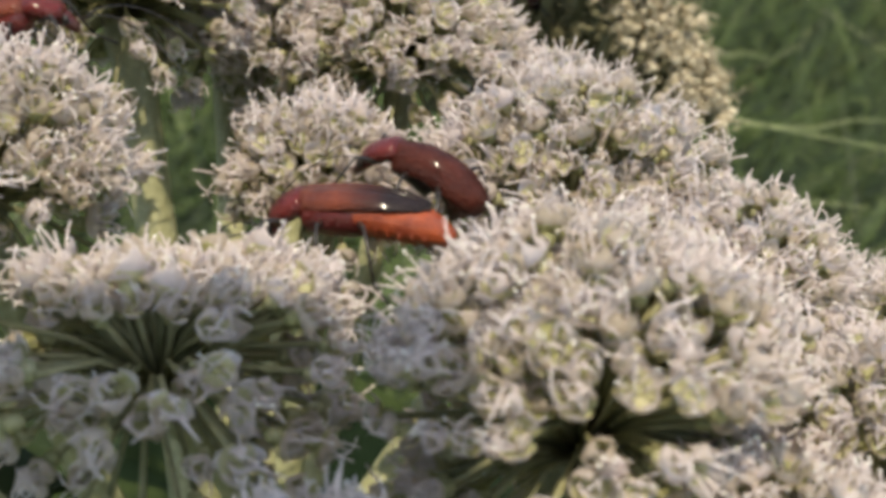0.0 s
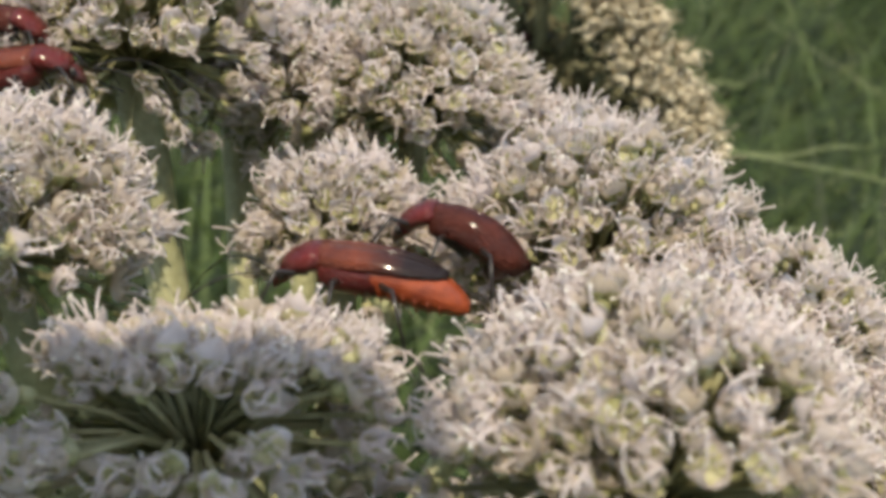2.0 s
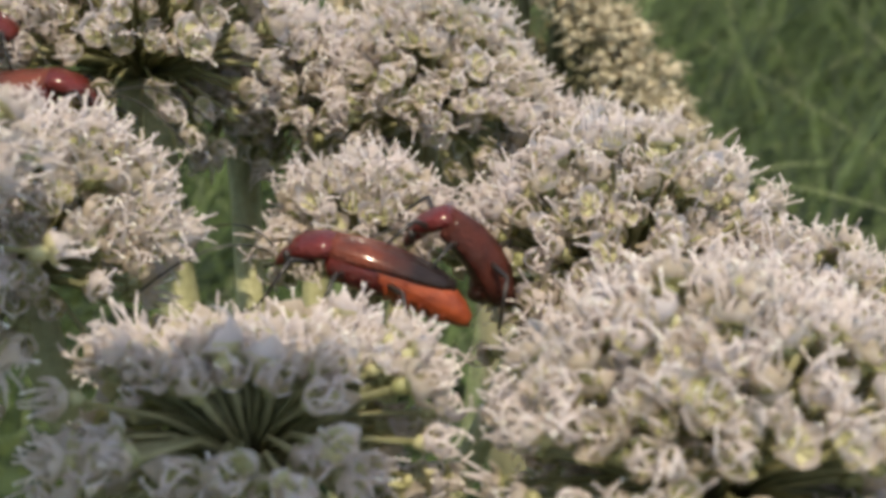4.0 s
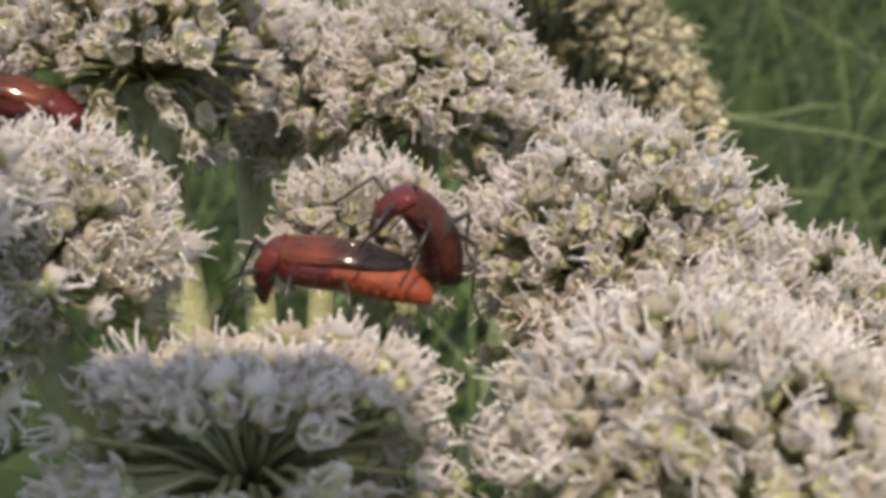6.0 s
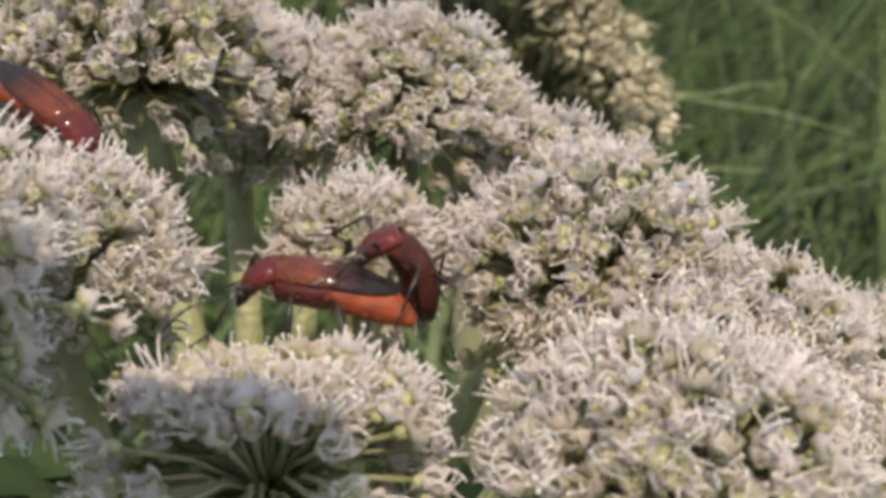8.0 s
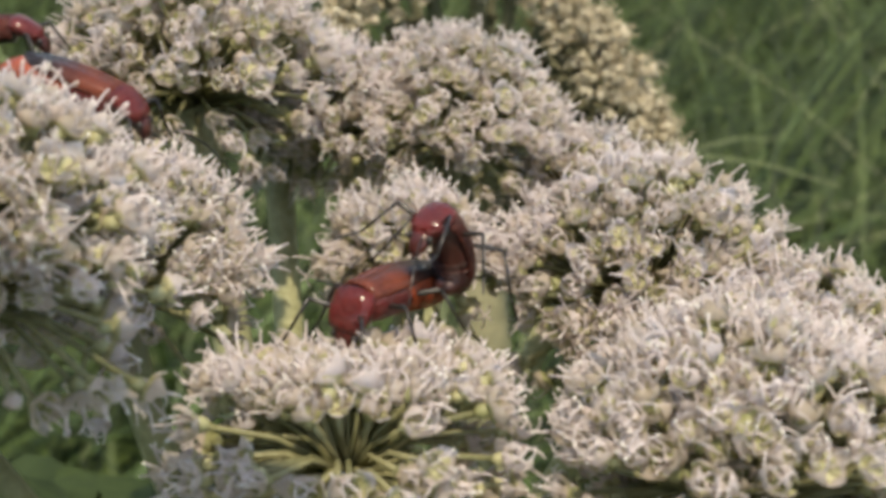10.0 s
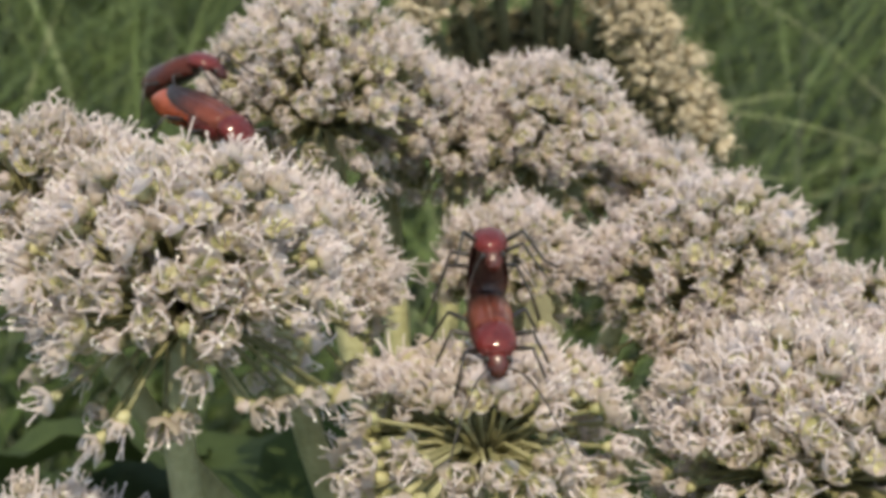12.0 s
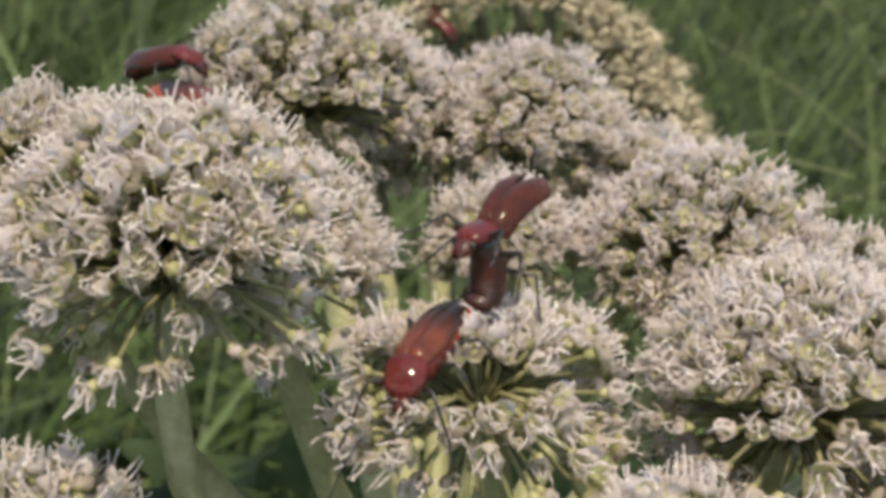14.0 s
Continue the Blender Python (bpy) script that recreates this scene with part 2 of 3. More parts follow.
NODE = Vector((-8, 4, -38))
FULL = (3, 3, 3, 2.4, 3, 2.4, 3, 2.4, 0.6, 1.4)
# place of the fan's foot, axis, stalk length, florets, spread, drooping florets
HEADS_NEAR = [
    ((-19.5, -14.0, 5.4), (0.0, 0.10, 1), 8.9, 300, 74, 38),
    ((-17.0, 22.5, 3.6), (-0.05, 0.22, 1), 9.4, 300, 80, 46),
    ((1.2, 27.0, -1.4), (0.0, 0.1, 1), 7.6, 240, 80, 26),
    ((-0.8, 10.5, -4.6), (-0.05, 0.0, 1), 4.8, 105, 76, 10),
    ((-2.3, -12.8, -4.4), (0.0, 0.0, 1), 7.6, 150, 66, 100),
    ((14.2, 10.9, -7.2), (0.2, -0.1, 1), 8.8, 330, 84, 16),
    ((16.6, -13.6, -5.8), (0.02, 0.4, 1), 8.4, 290, 70, 84),
    ((33.0, 33.0, -25.6), (0.3, 0, 1), 5.8, 110, 88, 8),
]
HEADS_EDGE = [
    ((19.8, 26.8, -13.0), (0.25, 0, 1), 5.2, 100, 90, 8),
    ((11.4, 26.1, -5.4), (0.1, 0, 1), 4.4, 75, 88, 8),
    ((37.2, 20.6, -22.0), (0.4, -0.1, 1), 7.8, 200, 88, 10),
    ((8.0, -25.0, -7.4), (0.1, -0.1, 1), 4.0, 44, 74, 6),
    ((-28.0, -20.0, -10.5), (-0.2, -0.1, 1), 5.6, 90, 78, 10),
    ((22.7, 5.5, -9.0), (0.25, -0.1, 1), 6.4, 160, 80, 10),
    ((30.3, 14.5, -17.4), (0.3, -0.1, 1), 6.4, 150, 84, 10),
    ((-12.6, 30.0, -0.6), (0.25, 0.25, 1), 6.2, 130, 80, 30),
]
HEADS_LOW = [
    ((18.4, -1.0, -11.0), (0.1, 0.0, 1), 8.8, 290, 80, 14),
    ((-31.5, -3.0, 5.0), (-0.2, 0.1, 1), 7.0, 190, 80, 16),
    ((29.5, -6.0, -14.0), (0.3, 0.0, 1), 8.6, 270, 80, 14),
    ((15.5, -26.0, -9.5), (0.1, -0.1, 1), 4.2, 50, 74, 6),
    ((-17.4, 0.5, -1.6), (0.0, 0.05, 1), 7.8, 240, 78, 20),
    ((25.0, -17.0, -12.0), (0.15, 0.0, 1), 6.4, 140, 76, 24),
    ((-6.2, 26.5, -0.4), (-0.1, 0.05, 1), 5.6, 120, 80, 14),
]
UMBELLETS = HEADS_NEAR + HEADS_EDGE + HEADS_LOW


def white_umbel():
    root = tagged(new("flower_umbel"), "white flowering umbel with ball-shaped clusters on green rays", "flower")
    root.location = (0, 0, 0)
    bm = bmesh.new()
    tube(bm, arch(NODE + Vector((-14, 20, -760)), NODE, (6, -4, 0), 12), [5.5] * 6 + [4.5] * 6 + [4.0], 14)
    part("stem", bm, RAY, root, "thick ribbed green stem")
    for k, (at, axis, reach, n, spread, skirt) in enumerate(UMBELLETS):
        umbellet(root, at, axis, reach, n, spread, skirt, 100 + k, FLORETS, FULL, 0.78, 3.8 if k == 4 else None)
        bm = bmesh.new()
        d = Vector(at) - NODE
        bend = {0: (-5, -8, 0), 4: (3, 3, -2), 11: (6, -6, -17), 12: (-4, -4, -9), 19: (6, -6, -15)}.get(k, (d.x * 0.12, d.y * 0.12, -1.5))
        stout = {1: 1.5, 15: 1.2, 20: 1.2}.get(k, 1.0)
        tube(bm, arch(NODE, Vector(at) + Vector((0, 0, -0.3)), bend), [stout * w for w in (1.4, 1.3, 1.2, 1.1, 1.0, 0.95, 0.95, 1.15)], 9)
        part("ray", bm, RAY, root)
    # stalk and dark leaflets, added where there is only shade under the clusters
    bm = bmesh.new()
    tube(bm, [(-9, 5, -150), (-16, 14, -110), (-26, 28, -78), (-32, 38, -62)], [2.4, 2.0, 1.6, 1.2], 8)
    stalk = part("leaf_stalk", bm, RAY, root, "green leaf stalk added below the flowers to carry the leaflets")
    rnd = random.Random(77)
    for x, y, z, size, turn in ((-32, 36, -42, 40, 150), (-15, 40, -48, 42, 60), (-2, 40, -52, 38, 20), (-44, 40, -52, 40, 190), (-24, 58, -56, 44, 100), (-56, 42, -46, 42, 170),
                                (-38, 30, -58, 38, 230), (-22, 30, -64, 40, 290), (-54, 24, -56, 40, 210), (-8, 20, -68, 40, 330), (-34, 8, -72, 42, 260), (-70, 30, -54, 40, 180)):
        bm = bmesh.new()
        rows = []
        for i in range(11):
            u = i / 10
            w = 0.32 * size * math.sin(math.pi * min(1, u * 0.94 + 0.05)) ** 0.8 * (1.0 + 0.08 * (i % 2))
            rows.append([bm.verts.new(((u - 0.5) * size, v * w, -abs(v) * w * -0.25 - size * 0.16 * (u - 0.4) ** 2 * 2 + 0.03 * size * math.sin(u * 19 + v * 3))) for v in (-1, -0.6, -0.2, 0, 0.2, 0.6, 1)])
        for a, b in zip(rows, rows[1:]):
            for j in range(6):
                bm.faces.new((a[j], a[j + 1], b[j + 1], b[j]))
        leaf = part("leaflet", bm, FILLER_LEAF, stalk, "dark green toothed leaflet added to fill the shaded space")
        leaf.matrix_basis = pose(x * MM, y * MM, z * MM, rnd.uniform(-25, 25) + 12, rnd.uniform(-10, 25), turn + rnd.uniform(-20, 20))
    return root


white_umbel()


# ---- the fading umbel behind ----
def faded_cluster(parent, at, axis, reach, n, spread, seed, meshes, mat, size):
    """A withered cluster, too fine to pick apart: stalks and withered florets in one mesh."""
    rnd = random.Random(seed)
    turn = Vector(axis).to_track_quat("Z", "Y").to_matrix()
    bm = bmesh.new()
    for d in dome(n, radians(spread), rnd):
        d = (turn @ d).normalized()
        tip = d * reach * rnd.uniform(0.7, 1.08)
        had = len(bm.verts)
        bm.from_mesh(meshes[rnd.randrange(len(meshes))])
        bm.verts.ensure_lookup_table()
        m = Matrix.Translation(tip + d * 0.5) @ (d + Vector((rnd.gauss(0, 0.3), rnd.gauss(0, 0.3), 0.1))).to_track_quat("Z", "Y").to_matrix().to_4x4() @ Matrix.Scale(size * rnd.uniform(0.8, 1.2) / MM, 4)
        bmesh.ops.transform(bm, matrix=m, verts=bm.verts[had:])
        tube(bm, [d * 0.3, tip], 0.2, 4, 1)
    ob = part("withered_head", bm, [mat, DRY_STEM], parent)
    ob["kind"] = "stuff"
    ob.location = Vector(at) * MM


def faded_umbel():
    root = tagged(new("faded_umbel"), "tan fading umbel behind the white one, its inside painted dark as shade", "flower")
    meshes = [floret_mesh(50 + i, k, (DRY,)) for i, k in enumerate(("curl", "curl", "bud", "spent", "straight"))]
    for me in meshes:
        for f in me.polygons:
            f.material_index = 0
    node = Vector((2, 112, -44))
    rim = [(11.3, 98.6, -4.6), (14.4, 97.4, -7.5), (17.6, 96.9, -9.0), (18.4, 94.9, -13.3), (21.6, 94.7, -14.0), (22.4, 92.8, -18.3), (24.8, 92.0, -20.1), (26.4, 90.5, -23.5), (15.3, 95.1, -12.5), (19.3, 92.9, -17.6),
           (6.5, 98.3, -2), (1.8, 98.4, -1), (-4.5, 97.7, -1.5), (-10.0, 96.9, -3), (-14.7, 95.5, -6), (16, 110, 2), (4, 114, 5), (-10, 112, 4)]
    # heads filling the hollow; their dark colour stands for its shade
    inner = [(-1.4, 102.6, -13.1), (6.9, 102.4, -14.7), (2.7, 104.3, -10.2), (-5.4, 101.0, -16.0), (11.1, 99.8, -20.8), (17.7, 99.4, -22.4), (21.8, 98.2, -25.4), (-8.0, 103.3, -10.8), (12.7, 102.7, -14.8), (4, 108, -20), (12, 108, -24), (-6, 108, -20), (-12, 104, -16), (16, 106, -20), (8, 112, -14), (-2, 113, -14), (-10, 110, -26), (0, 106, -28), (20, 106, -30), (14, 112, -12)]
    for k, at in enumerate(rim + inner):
        shaded = k >= len(rim) or k in (8, 9)
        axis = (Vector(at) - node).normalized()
        foot = Vector(at) - axis * (3.5 if shaded else 2.2)
        faded_cluster(root, foot, axis, 2.8 if not shaded else 3.4, 28 if not shaded else 22, 105, 300 + k, meshes, DRY_SHADED if shaded else DRY, 0.95 if not shaded else 0.9)
        bm = bmesh.new()
        tube(bm, arch(node, foot, (0, 0, -2)), 0.9, 7)
        part("ray", bm, DRY_STEM, root)
    bm = bmesh.new()
    tube(bm, arch(node + Vector((10, 30, -740)), node, (6, 4, 0), 10), [5] * 5 + [4] * 6, 12)
    part("stem", bm, DRY_STEM, root)
    return root


faded_umbel()


# ---- soldier beetles ----
def leg_shape(bm, hip, knee, ankle, toe):
    hip, knee, ankle, toe = Vector(hip), Vector(knee), Vector(ankle), Vector(toe)
    tube(bm, [hip, hip.lerp(knee, 0.5), hip.lerp(knee, 0.92), knee], [0.1, 0.13, 0.1, 0.08], 6)
    tube(bm, [knee, knee.lerp(ankle, 0.5), ankle], [0.08, 0.075, 0.065], 6)
    tube(bm, [ankle, ankle.lerp(toe, 0.22), ankle.lerp(toe, 0.3), ankle.lerp(toe, 0.55), ankle.lerp(toe, 0.62), ankle.lerp(toe, 0.9), toe], [0.05, 0.075, 0.05, 0.075, 0.05, 0.07, 0.03], 5)


def arch_back(bm, amount):
    """Bends the hind body downwards."""
    for v in bm.verts:
        if v.co.x < 1.0:
            v.co.z -= amount * (1.0 - v.co.x) ** 2


def curl_under(bm, start, length, angle):
    """Rolls what lies behind start downwards and forwards, on a circle."""
    r = length / angle
    for v in bm.verts:
        if v.co.x < start:
            a = (start - v.co.x) / r
            z = v.co.z
            v.co.x = start - (r + z) * math.sin(a)
            v.co.z = (r + z) * math.cos(a) - r


def beetle(label, scale, case_mat, group, tail_drop=0.0, case_len=6.4, belly=None, arched=0.0, curl=0.0, horn=1.1, bend=0.0):
    """Head towards +x, belly down; 10.5 mm long before scaling. Returns the thing and its parts that move."""
    root = tagged(new("soldier_beetle"), label, "beetle", group)
    s = scale
    plump = (s, s * 1.08, s * 1.26) if belly else (s, s * 1.17, s * 1.36)
    wrap = 1.55 if belly else 1.32
    bm = bmesh.new()
    loft(bm, [(2.3, -0.15, 0.5, 0.4), (1.8, -0.25, 0.95, 0.75), (0.4, -0.3, 1.1, 0.85), (-0.8, -0.35, 1.15, 0.9), (-2.0, -0.4, 1.15, 0.92), (-3.2, -0.5 - tail_drop * 0.2, 1.08, 0.88),
              (-4.2, -0.6 - tail_drop * 0.7, 0.92, 0.72), (-5.0, -0.75 - tail_drop * 1.6, 0.66, 0.5), (-5.5, -0.85 - tail_drop * 2.4, 0.32, 0.25)], 16)
    arch_back(bm, 0 if curl else arched)
    bmesh.ops.scale(bm, vec=plump, verts=bm.verts)
    if curl:
        curl_under(bm, -1.9 * s, 3.9 * s, curl)
    if bend:
        curl_under(bm, 2.0 * s, 5.0 * s, bend)
    abdomen = part("abdomen", bm, belly or BELLY, root, "bright orange segmented belly")
    bm = bmesh.new()
    g = 0.84 if belly else 1.0
    loft(bm, [(2.4, -0.2, 0.7 * g, 0.5 * g), (2.1, -0.34, 1.12 * g, 0.8 * g), (1.0, -0.4, 1.2 * g, 0.88 * g), (-0.2, -0.42, 1.2 * g, 0.9 * g), (-0.9, -0.44, 1.12 * g, 0.8 * g)], 16)
    arch_back(bm, arched)
    bmesh.ops.scale(bm, vec=plump, verts=bm.verts)
    if bend:
        curl_under(bm, 2.0 * s, 5.0 * s, bend * 1.3)
    part("thorax", bm, BLACK if belly else SHELL_RED, root, "dark breast between the legs")
    for k in range(6):
        bm = bmesh.new()
        x = -1.0 - k * 0.62
        w = 1.19 - max(0, k - 3) * 0.1
        pts = [(x, w * math.cos(a), -0.42 - 0.05 * k + 0.95 * (0.95 - max(0, k - 3) * 0.1) * math.sin(a)) for a in [math.pi * (1.02 + 0.96 * i / 10) for i in range(11)]]
        tube(bm, [Vector(p) for p in pts], 0.045, 5)
        arch_back(bm, 0 if curl else arched)
        bmesh.ops.scale(bm, vec=plump, verts=bm.verts)
        if curl:
            curl_under(bm, -1.9 * s, 3.9 * s, curl)
        if bend:
            curl_under(bm, 2.0 * s, 5.0 * s, bend)
        part("belly_ring", bm, belly or BELLY, abdomen)
    cases = []
    for side in (-1, 1):
        bm = bmesh.new()
        rows = []
        for i in range(11):
            u = i / 10
            x = 2.35 - u * case_len
            w = (0.98 + 0.3 * math.sin(u * 2.6)) * (1 if u < 0.65 else math.sqrt(max(0.03, 1 - ((u - 0.65) / 0.355) ** 2)))
            top = 0.66 + 0.2 * math.sin(u * 3.0) - 0.25 * u
            row_out, row_in = [], []
            hug = wrap - (0.5 * max(0, u - 0.2) / 0.8 if not belly else 0)
            for j in range(7):
                v = j / 6
                y = side * (0.02 + w * math.sin(v * hug) ** 0.9)
                z = top * math.cos(v * hug) ** 0.8 - 0.08 - (0.1 if wrap < 1.4 else 0.5) * v + (0.05 if j in (2, 4) else 0)
                row_out.append(bm.verts.new((x, y, z)))
                row_in.append(bm.verts.new((x, y * 0.95, z - 0.1)))
            rows.append((row_out, row_in))
        for (o, n_), (p, q) in zip(rows, rows[1:]):
            for j in range(6):
                bm.faces.new((o[j], o[j + 1], p[j + 1], p[j]))
                bm.faces.new((n_[j], q[j], q[j + 1], n_[j + 1]))
            for e in (0, 6):
                bm.faces.new((o[e], p[e], q[e], n_[e]))
        for r in (rows[0], rows[-1]):
            for j in range(6):
                bm.faces.new((r[0][j], r[1][j], r[1][j + 1], r[0][j + 1]))
        arch_back(bm, arched)
        bmesh.ops.scale(bm, vec=plump, verts=bm.verts)
        if bend:
            curl_under(bm, 2.0 * s, 5.0 * s, bend)
        cases.append(part("wing_case", bm, case_mat, root, "rust-brown wing case with sooty tip"))
    bm = bmesh.new()
    loft(bm, [(-0.3, 0.1, 0.8, 0.4), (-0.1, 0.12, 1.0, 0.5), (0.35, 0.12, 1.08, 0.53), (0.95, 0.08, 1.08, 0.52), (1.5, 0.02, 1.0, 0.47), (1.9, -0.05, 0.8, 0.38), (2.1, -0.1, 0.5, 0.24)], 18)
    bmesh.ops.scale(bm, vec=plump, verts=bm.verts)
    fore = part("pronotum", bm, SHELL_RED, root, "glossy red shield behind the head")
    fore.location = (2.3 * s * MM, 0, 0)
    bm = bmesh.new()
    loft(bm, [(1.5, -0.25, 0.5, 0.36), (1.9, -0.3, 0.6, 0.42), (2.25, -0.42, 0.62, 0.42), (2.6, -0.58, 0.5, 0.36), (2.9, -0.78, 0.3, 0.24)], 12)
    for f in bm.faces:
        f.material_index = 2 if f.calc_center_median().x > 2.1 else 0
    for side in (-1, 1):
        ball(bm, (2.2, 0.56 * side, -0.28), (0.24, 0.2, 0.26), 1, 6, 8)
    bmesh.ops.scale(bm, vec=(s, s * 1.15, s * 1.2), verts=bm.verts)
    part("head", bm, [SHELL_RED, BLACK, FACE], fore, "dark red head with black eyes")
    for side in (-1, 1):
        bm = bmesh.new()
        pts = [Vector((2.75 + 0.55 * i + 0.02 * i * i, side * (0.3 + 0.34 * i), -0.3 + 0.42 * i - 0.075 * i * i)) for i in range(9)]
        fine = [a.lerp(b, u) for a, b in zip(pts, pts[1:]) for u in (0, 0.85)] + [pts[-1]]
        tube(bm, fine, [0.04, 0.062] * 8 + [0.03], 6)
        bmesh.ops.scale(bm, vec=(s * horn, s * horn, s * horn), verts=bm.verts)
        part("antenna", bm, BLACK, fore, "black segmented antenna")
    legs = []
    for side in (-1, 1):
        for hip_x, reach, out in ((2.9, 1.6, 1.7), (1.2, 0.2, 2.2), (-0.6, -1.6, 2.2)):
            bm = bmesh.new()
            leg_shape(bm, (0, 0, 0), (reach * 0.5, side * out * 0.62, 0.35), (reach * 0.95, side * out, -1.45), (reach * 1.5, side * (out + 0.35), -2.15))
            bmesh.ops.scale(bm, vec=(s * 1.35, s * 1.35, s * 1.35), verts=bm.verts)
            leg = part("leg", bm, BLACK, root, "thin black leg")
            leg.location = Vector((hip_x, side * 0.6, -0.75)) * s * MM
            legs.append(leg)
    return root, fore, legs, cases, abdomen


FEMALE = beetle("rust-red soldier beetle with orange belly, mating on a white umbel", 1.0, WING_CASE, "soldier beetles", 0.0, 6.7, None, 0.012)
MALE = beetle("smaller dark red soldier beetle mounted on the other, mating", 0.94, WING_DARK, "soldier beetles", 0.0, 6.3, BELLY_DARK, 0.0, 2.1, 0.8, 0.8)
FEMALE_2 = beetle("orange-brown soldier beetle on the edge of a flower cluster", 1.0, WING_CASE, "soldier beetles")
MALE_2 = beetle("dark red soldier beetle clinging to another one", 0.88, WING_DARK, "soldier beetles", 0.0, 5.6, BELLY_DARK, 0.04, 2.2, 0.9)
LONER = beetle("dull red soldier beetle on the faded umbel", 0.95, WING_DARK, "soldier beetles", 0.0, 6.4, BELLY_DARK)


# ---- meadow ----
def meadow_floor():
    bm = bmesh.new()
    size, n = 400000.0, 8
    bmesh.ops.create_grid(bm, x_segments=n, y_segments=n, size=size)
    ob = part("ground", bm, SOIL, None, smooth=False)
    ob.location = (0, 0, -0.82)
    tagged(ob, "dark soil and short green growth under the meadow grass", "ground", kind="structure")


def blades(name, count, box, height, width, lean, mat, seed, label, category, fan=True):
    """Bowed grass blades, each a tapered strip folded along its middle."""
    rng = np.random.default_rng(seed)
    verts, faces = [], []
    x0, x1, y0, y1 = box
    segs = 6
    for i in range(count):
        y = y0 + (y1 - y0) * rng.random() ** 1.3
        x = (x0 + (x1 - x0) * rng.random()) * ((0.45 + 0.55 * y / y1) if fan else 1.0)
        h = rng.uniform(*height)
        w = rng.uniform(*width)
        a = rng.normal(lean[0], lean[2])
        far = h * rng.uniform(*lean[1])
        dx, dy = math.cos(a), math.sin(a)
        px, py = -dy, dx
        first = len(verts)
        for k in range(segs + 1):
            u = k / segs
            cx = x + dx * far * u * u
            cy = y + dy * far * u * u
            cz = -0.82 + h * (u - 0.22 * far / h * u * u * u)
            hw = w * 0.5 * (1 - u ** 2.2) + 0.0002
            verts += [(cx - px * hw, cy - py * hw, cz + hw * 0.5), (cx, cy, cz), (cx + px * hw, cy + py * hw, cz + hw * 0.5)]
        for k in range(segs):
            b = first + 3 * k
            faces += [(b, b + 1, b + 4, b + 3), (b + 1, b + 2, b + 5, b + 4)]
    me = bpy.data.meshes.new(name)
    me.from_pydata(verts, [], faces)
    me.materials.append(mat)
    me.shade_smooth()
    return tagged(new(name, me), label, category, kind="stuff")


meadow_floor()
blades("grass", 15000, (-1.7, 1.9, 0.34, 4.2), (0.30, 0.74), (0.004, 0.009), (0.3, (0.4, 1.6), 1.1), GRASS, 5, "tall green meadow grass bending over", "grass")
blades("grass", 4000, (-1.7, 1.9, -0.25, -1.8), (0.30, 0.70), (0.004, 0.009), (0.3, (0.4, 1.6), 1.1), GRASS, 8, "green meadow grass standing in front of the umbels", "grass")
for seed, x0, x1 in ((11, -2.8, -0.36), (12, 0.46, 3.0)):
    blades("grass", 4500, (x0, x1, -1.8, 1.7), (0.30, 0.70), (0.004, 0.009), (0.3, (0.4, 1.6), 1.1), GRASS, seed, "green meadow grass beside the umbels", "grass", False)
# broad blades with sunlight painted into the colour
blades("grass", 900, (-1.5, 1.8, 0.36, 3.0), (0.30, 0.72), (0.006, 0.012), (0.7, (0.5, 1.4), 0.7), LIT_GRASS, 7, "broad grass blades painted lighter as if sunlit, among the darker ones", "grass")
for seed, x0, x1, y0, y1 in ((21, -6.0, -2.8, -6.0, 6.0), (22, 3.0, 6.0, -6.0, 6.0), (23, -2.8, 3.0, 4.2, 6.5), (24, -2.8, 3.0, -1.8, -6.0), (25, -2.8, -0.9, 1.7, 4.4), (26, 1.2, 3.0, 1.7, 4.4)):
    blades("grass", 2600, (x0, x1, y0, y1), (0.30, 0.70), (0.006, 0.012), (0.3, (0.4, 1.6), 1.1), GRASS, seed, "green meadow grass further off round the umbels", "grass", False)
blades("grass_stalk", 260, (-1.2, 1.5, 0.32, 2.4), (0.45, 0.75), (0.0014, 0.0022), (0.2, (0.4, 1.2), 1.2), STRAW, 6, "thin pale grass stalks among the green blades", "grass")


def drooping_stalk(root, bend, a, b):
    """One pale culm: it rises from the ground, bows over and droops."""
    bm = bmesh.new()
    pts = [Vector(root), Vector(root).lerp(Vector(bend), 0.55), Vector(bend), Vector(bend).lerp(Vector(a), 0.6) + Vector((0, 0, 3)), Vector(a), Vector(a).lerp(Vector(b), 0.5) + Vector((0, 0, 1.5)), Vector(b)]
    tube(bm, pts, [1.0, 0.9, 0.6, 0.36, 0.32, 0.3, 0.2], 6)
    tagged(part("grass_culm", bm, STRAW), "single pale grass culm drooping over the meadow", "grass", "drooping culms")


drooping_stalk((-150, 330, -820), (0, 298, -92), (62, 296, -96), (106, 295, -106))
drooping_stalk((-120, 300, -820), (-10, 278, -116), (51, 277, -111), (79, 279, -111))
drooping_stalk((-100, 340, -820), (-5, 314, -84), (37, 312, -79), (52, 313, -79))
drooping_stalk((-60, 340, -820), (20, 318, -108), (67, 316, -101), (91, 319, -99))


